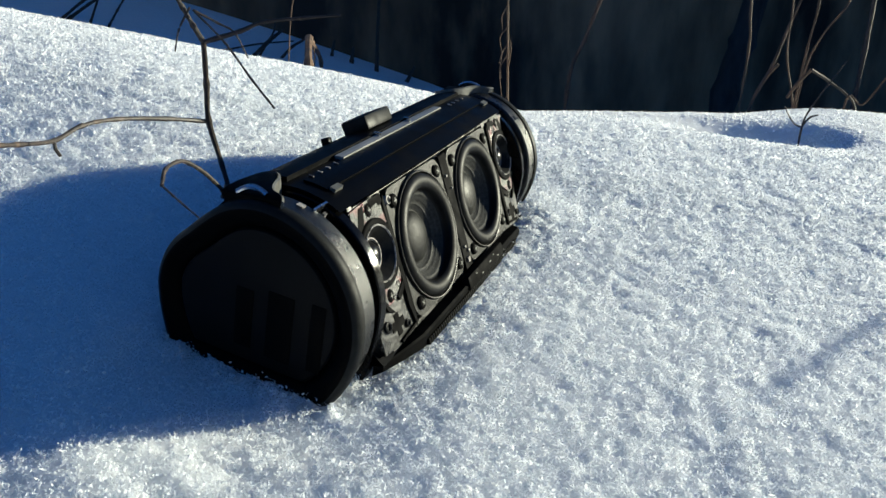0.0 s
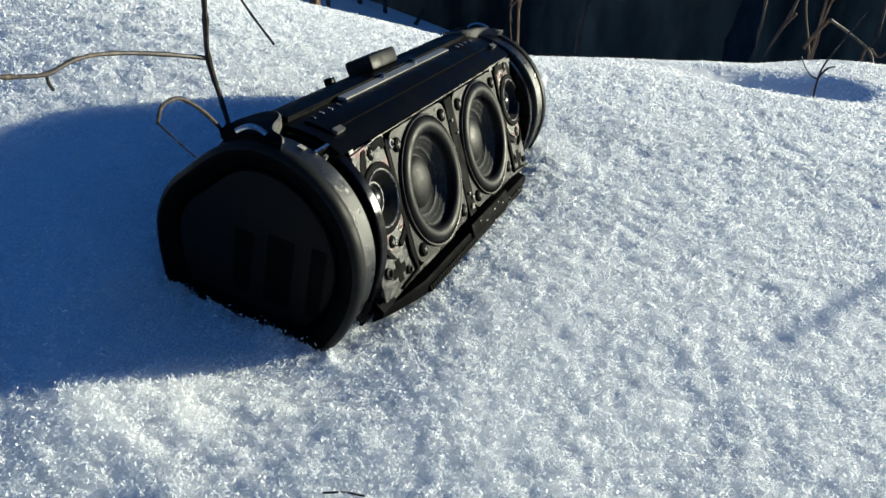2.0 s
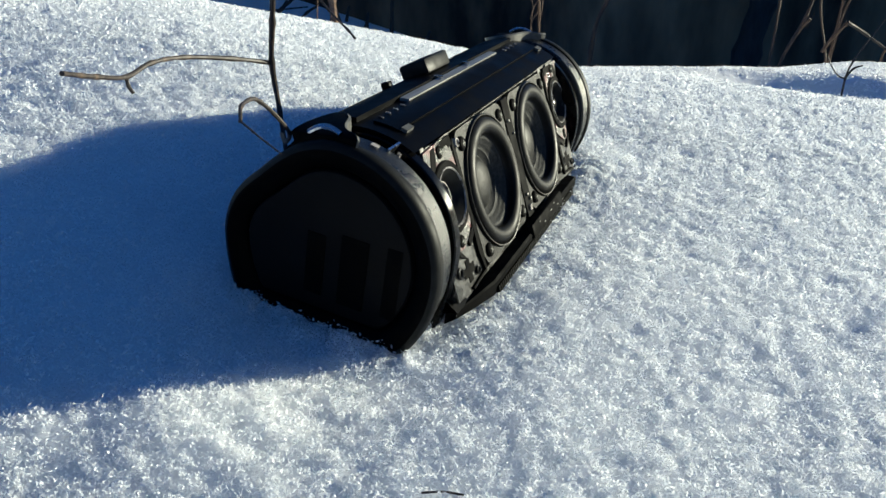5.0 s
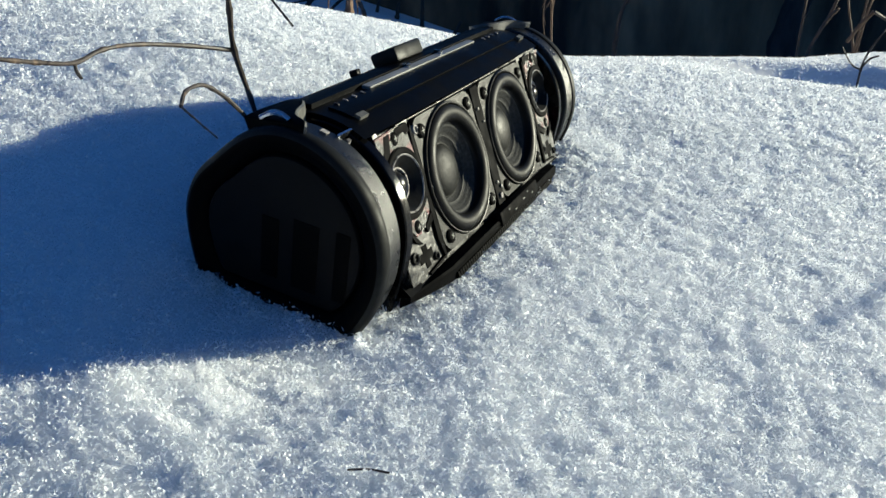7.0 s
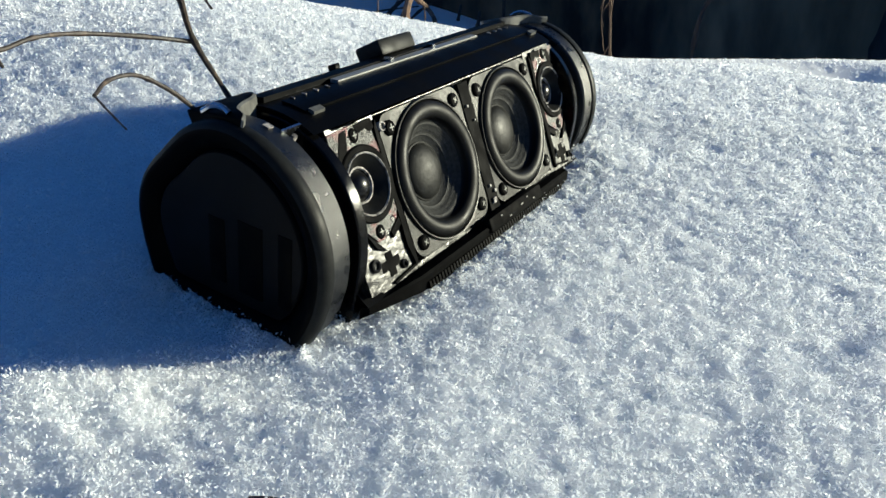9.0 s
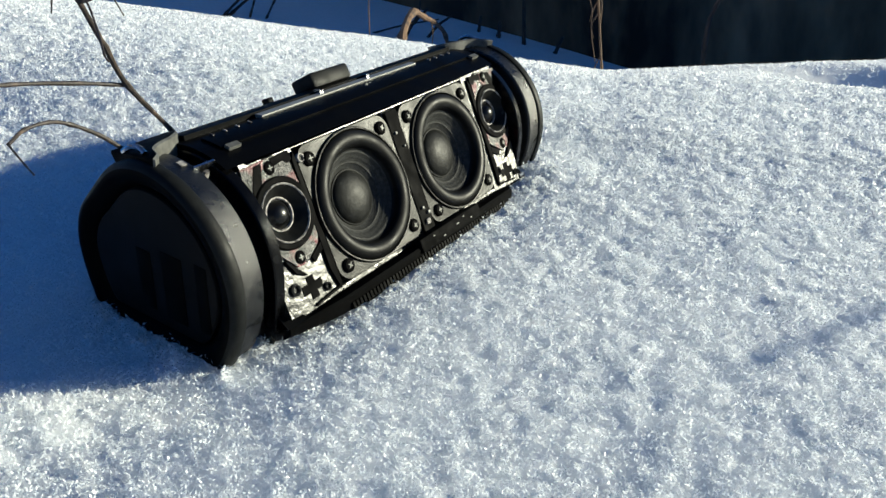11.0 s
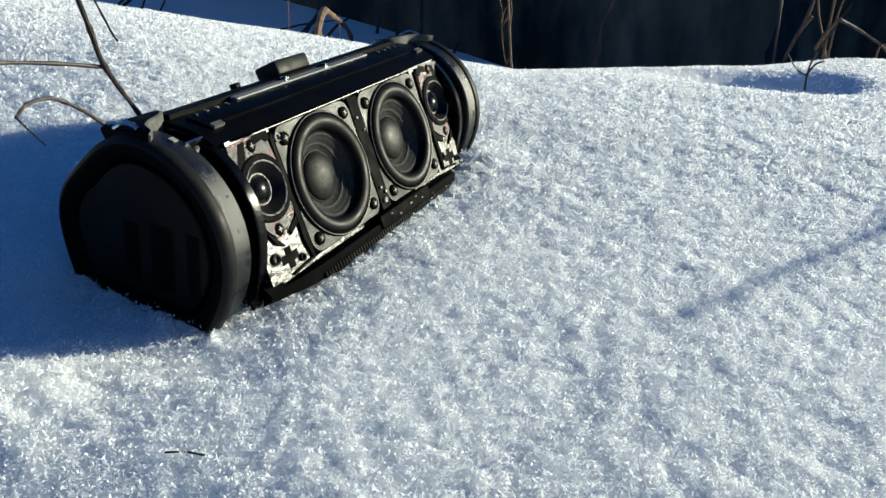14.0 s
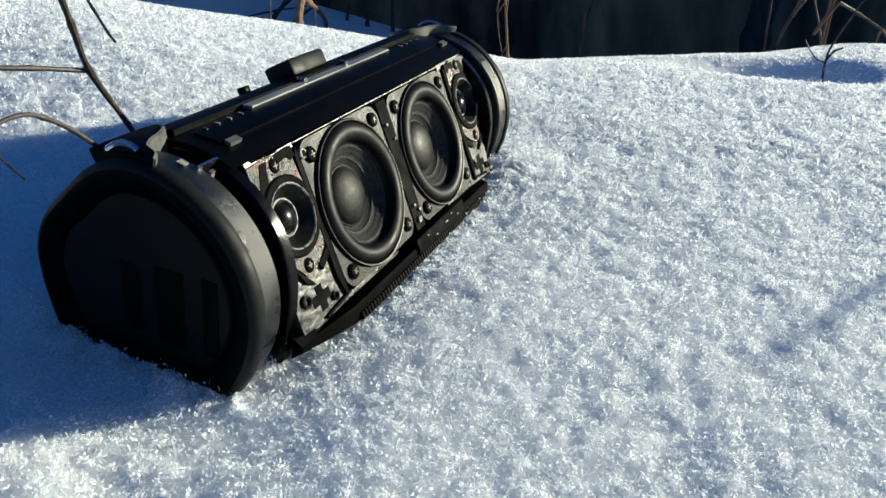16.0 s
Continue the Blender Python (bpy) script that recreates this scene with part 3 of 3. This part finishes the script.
    for q in (-41.3, 37.8):
        woofer(panel, q, 0.3, 12 if q < 0 else 50)
    tweeter(panel, -93.5, 9.3, 1)
    tweeter(panel, 93.5, 9.8, -1)
    for y_, z_ in ((-92.8, 30.5), (-94.6, -11.9), (94.6, 31.7), (94, -11.5)):
        screw(panel, y_, z_, 1.4, 2.9, y_)
    cross_hole(panel, -93, -27.3)
    cross_hole(panel, 91, -29.0)
    # black channel between the woofers, clips at its foot
    bm = bmesh.new()
    slab(bm, [(-6.8, 34), (3.3, 34.3), (3.3, -34), (-6.8, -34)], 0.05, 2.2)
    part("cable_channel", bm, DARK, panel)
    for y_, z_, s_ in ((-4, 22, 1.6), (-0.5, 14, 1.2), (-3, -21, 1.7), (0.8, -24.5, 2.0), (-2.2, -29, 3.0)):
        bm = bmesh.new()
        box(bm, Vector((2.7, y_, z_)) * MM, Vector((1.6, s_ * 1.2, s_)) * MM, 0.0003)
        part("clip", bm, EDGE if z_ > -28 else GLUE_GLINT, panel, "small bright clip")
    # flat black patches painted in for the shade of gaps in the plate
    shapes = (
        ((-101, 33.5), (-96.5, 34), (-99, 27), (-104, 18), (-107.5, 10), (-108.6, 17), (-104.5, 27)),
        ((-91, 34.6), (-79, 34.9), (-78.5, 30.5), (-82, 29.5), (-84, 31.5), (-90.5, 30.5)),
        ((-78.4, 30), (-76.3, 33.5), (-76.0, -33), (-77.4, -35), (-80.0, -24), (-79.6, -8)),
        ((-88, -14.5), (-80.0, -10), (-80.0, -13.5), (-87, -17.5)),
        ((-104, -10), (-97, -17.5), (-94, -21), (-100, -18)),
        ((-95, -35.2), (-77, -33.2), (-77, -34.2), (-95, -36.4)))
    for pts in shapes:
        for far in (0, 1):
            bm = bmesh.new()
            slab(bm, [(-p, q) for p, q in reversed(pts)] if far else list(pts), -1, 1.45 + 0.02 * len(pts), 0.1)
            part("dark_gap_patch", bm, DARK, panel)
    bm = bmesh.new()
    lathe(bm, -105, 28, [(2.8, 0.1), (2.8, 1.0), (2.0, 1.4), (1.5, 0.8), (0, 0.8)], 20)
    part("boss", bm, FRAME, panel)
    bm = bmesh.new()
    lathe(bm, -73.4, 29.5, [(2.2, 0.1), (2.2, 2.4), (1.5, 2.5), (1.3, 0.8), (0, 0.8)], 20)
    part("boss", bm, GLUE_GLINT, panel)
    # bar and ribbed foot under the panel
    bm = bmesh.new()
    sec = [(-6, -37.5), (3.5, -38.2), (4.2, -39.5), (1.5, -46), (-12, -50)]
    loft(bm, [[Vector((x_ * s - (1 - s) * 14, q, z_ * s - (1 - s) * 40)) * MM for x_, z_ in sec] for q, s in ((-110, 0.50), (-98, 0.72), (-80, 1), (82, 1), (96, 0.4))], cap0=True, cap1=True)
    part("lower_bar", bm, DARK, sp)
    bm = bmesh.new()
    box(bm, Vector((2.8, 12, -38.0)) * MM, Vector((5.5, 60, 8)) * MM, 0.0012)
    block = part("lower_block", bm, DARK, sp)
    for q, h, w in ((-6, -36.2, 1.4), (3, -39.4, 2.2), (17, -37.8, 2.8), (24, -36.0, 1.6), (31, -39.0, 1.8)):
        bm = bmesh.new()
        box(bm, Vector((5.6, q, h)) * MM, Vector((0.5, w, 0.8)) * MM, 0.0001)
        part("chip_mark", bm, EDGE, block, "pale chipped fleck")
    foot = bmesh.new()
    box(foot, Vector((-3.5, 12, -46.5)) * MM, Vector((7, 150, 5)) * MM, 0.0012)
    foot_ob = part("foot_strip", foot, RUBBER, sp, "ribbed black rubber foot strip")
    for k in range(56):
        bm = bmesh.new()
        box(bm, Vector((2.6, -76 + 2.65 * k, -44.4)) * MM, Vector((2.4, 1.5, 3.4)) * MM)
        part("rib", bm, RUBBER, foot_ob)


build_speaker()


# ---- weeds, stalks and twigs ----
RNG = random.Random(4)


def plant(name, label, category, strands, group="", knots=0.10):
    """strands: (part name, points, foot radius, tip radius, material); the first starts at the plant's foot."""
    foot = Vector(strands[0][1][0])
    ob = empty(name, Matrix.Translation(foot), label, category, group)
    for what, pts, r0, r1, mat in strands:
        bm = bmesh.new()
        k = 0.55 if mat is STRAW else 1.0
        tube(bm, [Vector(p) - foot for p in pts], r0 * k, r1 * k, 12 if r0 > 0.02 else 8, 6, knots, RNG)
        part(what, bm, mat, ob)
    return ob


def sunk(p, by=0.03):
    x, y, _ = p
    return (x, y, float(height(np.array(x), np.array(y))) - by)


# the branched weed behind the speaker
plant("dry_weed", "dark branched dry weed stalk leaning over the speaker", "weed", [
    ("stem", [(-0.140, 0.505, 0.030), (-0.128, 0.461, 0.073), (-0.117, 0.410, 0.118), (-0.109, 0.372, 0.151), (-0.1025, 0.3545, 0.1722), (-0.0962, 0.3375, 0.1932)], 0.0014, 0.0012, BARK),
    ("side_branch", [(-0.109, 0.372, 0.151), (-0.121, 0.350, 0.158), (-0.133, 0.326, 0.164), (-0.139, 0.308, 0.166), (-0.142, 0.291, 0.165), (-0.139, 0.262, 0.172), (-0.135, 0.233, 0.180)], 0.0010, 0.0008, BARK),
    ("spur", [(-0.142, 0.291, 0.165), (-0.1418, 0.2905, 0.1620), (-0.1405, 0.2906, 0.1590)], 0.0008, 0.0006, BARK),
    ("fork_arm", [(-0.0962, 0.3375, 0.1932), (-0.0995, 0.337, 0.200), (-0.1025, 0.3361, 0.2072), (-0.1085, 0.3341, 0.2211)], 0.0011, 0.0008, BARK),
    ("fork_arm", [(-0.0962, 0.3375, 0.1932), (-0.0815, 0.3406, 0.1971), (-0.0724, 0.3432, 0.2003), (-0.0560, 0.3465, 0.2015), (-0.0408, 0.3493, 0.2022)], 0.0011, 0.0005, BARK),
    ("thin_twig", [(-0.0985, 0.3365, 0.206), (-0.084, 0.325, 0.195), (-0.071, 0.309, 0.184), (-0.0625, 0.297, 0.1785), (-0.060, 0.295, 0.176)], 0.00045, 0.0004, BARK),
    ("thin_twig", [(-0.0985, 0.3365, 0.206), (-0.090, 0.3395, 0.2005), (-0.0837, 0.340, 0.1965), (-0.0792, 0.3399, 0.1863)], 0.0005, 0.0003, BARK),
    ("thin_twig", [(-0.0996, 0.3361, 0.2072), (-0.1043, 0.3338, 0.1989), (-0.1066, 0.332, 0.1904)], 0.0005, 0.0003, BARK),
    ("curled_twig", [(-0.1225, 0.432, 0.0985), (-0.108, 0.376, 0.1120), (-0.0985, 0.3455, 0.1260), (-0.1005, 0.331, 0.1388), (-0.1022, 0.317, 0.1480), (-0.1026, 0.3062, 0.1521), (-0.1029, 0.2926, 0.1532), (-0.1002, 0.2796, 0.1514)], 0.0011, 0.0007, BARK),
    ("thread", [(-0.1002, 0.2796, 0.1514), (-0.0955, 0.2765, 0.1486), (-0.0903, 0.2732, 0.1456), (-0.085, 0.270, 0.1426)], 0.0004, 0.0003, BARK),
])
# stalks along the crest and behind it
plant("dry_stalk", "tall straw-coloured dry stalk with shrivelled leaves", "stalk", [
    ("stem", [sunk((0.096, 1.146, 0)), (0.092, 1.146, -0.029), (0.090, 1.146, 0.046), (0.0885, 1.146, 0.101), (0.085, 1.146, 0.25)], 0.0032, 0.0022, STRAW),
    ("leaf", [(0.0895, 1.146, 0.045), (0.080, 1.143, 0.030), (0.082, 1.144, 0.012)], 0.0022, 0.0010, STRAW),
    ("leaf", [(0.0895, 1.146, 0.060), (0.082, 1.147, 0.048), (0.079, 1.146, 0.022), (0.083, 1.145, -0.02)], 0.0018, 0.0008, STRAW),
    ("leaf", [(0.091, 1.146, 0.030), (0.094, 1.142, 0.052), (0.093, 1.142, 0.068)], 0.0020, 0.0008, STRAW),
    ("leaf", [(0.089, 1.146, 0.085), (0.078, 1.145, 0.070), (0.081, 1.145, 0.050), (0.077, 1.146, 0.034)], 0.0018, 0.0008, STRAW),
    ("leaf", [(0.0885, 1.146, 0.115), (0.080, 1.147, 0.098), (0.082, 1.144, 0.080)], 0.0018, 0.0008, STRAW),
    ("foot_twig", [(0.0915, 1.146, -0.012), (0.084, 1.142, -0.024), (0.081, 1.14, -0.040)], 0.0016, 0.0010, STRAW)])
plant("dry_stalk", "slanting straw-coloured dry stalk before the wall", "stalk", [
    ("stem", [sunk((0.3010, 2.0, 0)), (0.3098, 2.0, -0.1849), (0.3446, 2.0, -0.0696), (0.3759, 2.0, 0.0248), (0.4183, 2.0, 0.1411)], 0.010, 0.008, STRAW)])
plant("tree_trunk", "dark leaning young tree trunk before the wall", "tree", [
    ("trunk", [sunk((1.30, 3.75, 0), 0.1), (1.3391, 3.75, -0.5955), (1.3847, 3.75, -0.3562), (1.4277, 3.75, -0.1034), (1.50, 3.75, 0.35), (1.55, 3.76, 0.9)], 0.060, 0.050, GREYBARK)], "", 0.02)
CLUMP = "dry stalks by the crest"
plant("dry_stalk", "pale upright dry stalk", "stalk", [("stem", [sunk((0.6487, 1.7208, -0.0923)), (0.6508, 1.7208, -0.0427), (0.6436, 1.7208, 0.0279), (0.6345, 1.7208, 0.1623)], 0.0050, 0.0041, STRAW)], CLUMP)
plant("dry_stalk", "orange-brown forked dry stalk", "stalk", [
    ("stem", [sunk((0.6440, 1.6867, -0.0729)), (0.6634, 1.6867, -0.1471), (0.6937, 1.6867, -0.0732), (0.7147, 1.6867, 0.0077), (0.7427, 1.6867, 0.0964)], 0.0065, 0.0047, STRAW),
    ("broken_stub", [(0.6674, 1.6867, -0.1379), (0.6830, 1.6815, -0.0963), (0.7006, 1.6737, -0.0677)], 0.0062, 0.0055, STRAW)], CLUMP)
plant("dry_stalk", "greenish-grey thin dry stalk", "stalk", [("stem", [sunk((0.6965, 1.5575, -0.0377)), (0.6912, 1.5575, -0.1164), (0.6655, 1.5575, -0.0272), (0.6613, 1.5575, 0.0577), (0.6543, 1.5575, 0.1688)], 0.0035, 0.0028, STRAW)], CLUMP)
plant("dry_stalk", "brown dry stalk with a snapped orange side stub", "stalk", [
    ("stem", [sunk((0.6335, 1.4303, -0.0146)), (0.6400, 1.4303, -0.0871), (0.6452, 1.4303, 0.0040), (0.6515, 1.4303, 0.0812), (0.6461, 1.4303, 0.1737)], 0.0042, 0.0032, STRAW),
    ("broken_stub", [(0.6198, 1.4197, -0.0798), (0.6316, 1.4091, -0.0499), (0.6448, 1.3985, -0.0255)], 0.0061, 0.0053, STRAW),
    ("bent_top", [(0.6448, 1.3985, -0.0255), (0.6858, 1.4091, -0.0485), (0.7337, 1.4091, -0.0833), (0.7469, 1.4091, -0.1206)], 0.0028, 0.0017, BARK)], CLUMP)
plant("dry_stalk", "thin brown leaning dry stalk", "stalk", [("stem", [sunk((0.672, 1.5, 0)), (0.680, 1.5, -0.05), (0.6895, 1.5, -0.0068), (0.7094, 1.5, 0.0337), (0.7384, 1.5, 0.078), (0.7413, 1.5, 0.1508)], 0.0034, 0.0030, STRAW)], CLUMP)
plant("dry_stalk", "dark upright dry stalk", "stalk", [("stem", [sunk((0.892, 1.7, 0)), (0.8898, 1.7, -0.1504), (0.8892, 1.7, -0.0418), (0.8866, 1.7, 0.0729), (0.8789, 1.7, 0.1605)], 0.0055, 0.0045, BARK)], CLUMP)
plant("dry_stalk", "bent brown dry stalk", "stalk", [("stem", [sunk((0.715, 1.4, 0)), (0.7208, 1.4, -0.0721), (0.7486, 1.4, -0.0881), (0.7785, 1.4, -0.0437), (0.80, 1.4, 0.0)], 0.0036, 0.0028, STRAW)], CLUMP)
plant("bent_branch", "bare tan branch bent over into the snow", "branch", [
    ("stem", [sunk((-0.205, 1.19, 0), 0.03), (-0.213, 1.235, 0.016), (-0.247, 1.45, 0.022), (-0.280, 1.664, -0.020), (-0.308, 1.87, -0.065), (-0.326, 2.055, -0.13), (-0.327, 2.06, -0.22), sunk((-0.335, 2.06, 0), 0.02)], 0.0125, 0.0075, STRAW),
    ("twig", [(-0.300, 1.80, -0.04), (-0.298, 1.80, -0.075), (-0.306, 1.81, -0.11)], 0.0030, 0.0018, STRAW)])
plant("dry_grass_stalk", "single thin dry grass stalk in the snow", "grass", [("stem", [sunk((-0.2095, 1.06, 0)), (-0.2089, 1.06, 0.0451), (-0.2003, 1.06, 0.1121), (-0.1901, 1.06, 0.1541), (-0.1831, 1.06, 0.1949)], 0.0015, 0.0012, STRAW)])
plant("dry_stalk", "thin dry stalk bent low over the snow", "stalk", [
    ("stem", [sunk((0.985, 0.88, 0)), (0.955, 0.825, 0.045), (0.895, 0.743, 0.067), (0.864, 0.686, 0.088), (0.846, 0.645, 0.103)], 0.0040, 0.0034, STRAW)])
TWIGS = "twigs in the shaded hollow"
for pts, r in (
        ([(-0.87, 3.522, -0.382), (-0.80, 3.545, -0.320), (-0.73, 3.573, -0.267)], 0.011),
        ([(-0.80, 3.545, -0.320), (-0.765, 3.54, -0.270), (-0.755, 3.54, -0.225)], 0.006),
        ([(-0.766, 3.635, -0.409), (-0.71, 3.65, -0.355), (-0.649, 3.673, -0.323)], 0.008),
        ([(-0.986, 3.508, -0.346), (-0.84, 3.54, -0.325), (-0.69, 3.583, -0.319)], 0.005),
        ([(-0.569, 3.90, -0.443), (-0.551, 3.91, -0.367)], 0.010),
        ([(-0.471, 3.90, -0.465), (-0.46, 3.91, -0.399)], 0.013),
        ([(-0.351, 3.90, -0.52), (-0.342, 3.92, -0.36), (-0.329, 3.93, -0.174), (-0.318, 3.93, 0.1)], 0.011),
        ([(-0.202, 3.90, -0.571), (-0.16, 3.91, -0.495)], 0.013),
        ([(-1.56, 3.283, -0.174), (-1.49, 3.32, -0.118), (-1.425, 3.355, -0.082)], 0.007),
        ([(-1.541, 3.303, -0.177), (-1.47, 3.33, -0.130), (-1.416, 3.368, -0.095)], 0.008),
        ([(-1.477, 3.34, -0.196), (-1.45, 3.36, -0.13), (-1.427, 3.376, -0.073)], 0.006),
        ([(-1.413, 3.366, -0.215), (-1.38, 3.39, -0.16), (-1.347, 3.406, -0.111)], 0.006)):
    low, nxt = Vector(pts[0]), Vector(pts[1])
    lean, base = nxt - low, low.copy()
    while base.z > height(np.array(base.x), np.array(base.y), False) - 0.02:
        base -= lean * 0.25
    plant("dry_twig", "dark dry twig sticking out of shaded snow", "twig", [("stem", [base, *pts], r, r * 0.6, BARK)], TWIGS)
plant("forked_twig", "small dark forked twig in a snow hollow", "twig", [
    ("stem", [sunk((0.4484, 0.97, 0), 0.012), (0.4484, 0.97, -0.0131), (0.4552, 0.97, 0.0109), (0.4715, 0.97, 0.0395), (0.4874, 0.97, 0.0673)], 0.0014, 0.0009, BARK),
    ("side_twig", [(0.4484, 0.97, -0.014), (0.4389, 0.97, -0.0097), (0.4300, 0.97, 0.0005), (0.4223, 0.97, 0.0132)], 0.0011, 0.0006, BARK),
    ("side_twig", [(0.4484, 0.97, -0.012), (0.4564, 0.97, -0.0013), (0.4659, 0.97, 0.002)], 0.0014, 0.0010, BARK)])
bm = bmesh.new()
tube(bm, [(-0.0073, -0.0008, 0), (0, 0.0002, 0.0004), (0.0073, 0, 0)], 0.0004, 0.0004, 6, 4)
splinter = finish(bm, BARK, "splinter")
splinter.location = (-0.031, 0.217, float(height(np.array(-0.031), np.array(0.217))) + 0.0030)
splinter.rotation_euler = (0, radians(9), radians(2))
tagged(splinter, "short dark plant splinter lying on the snow", "splinter")
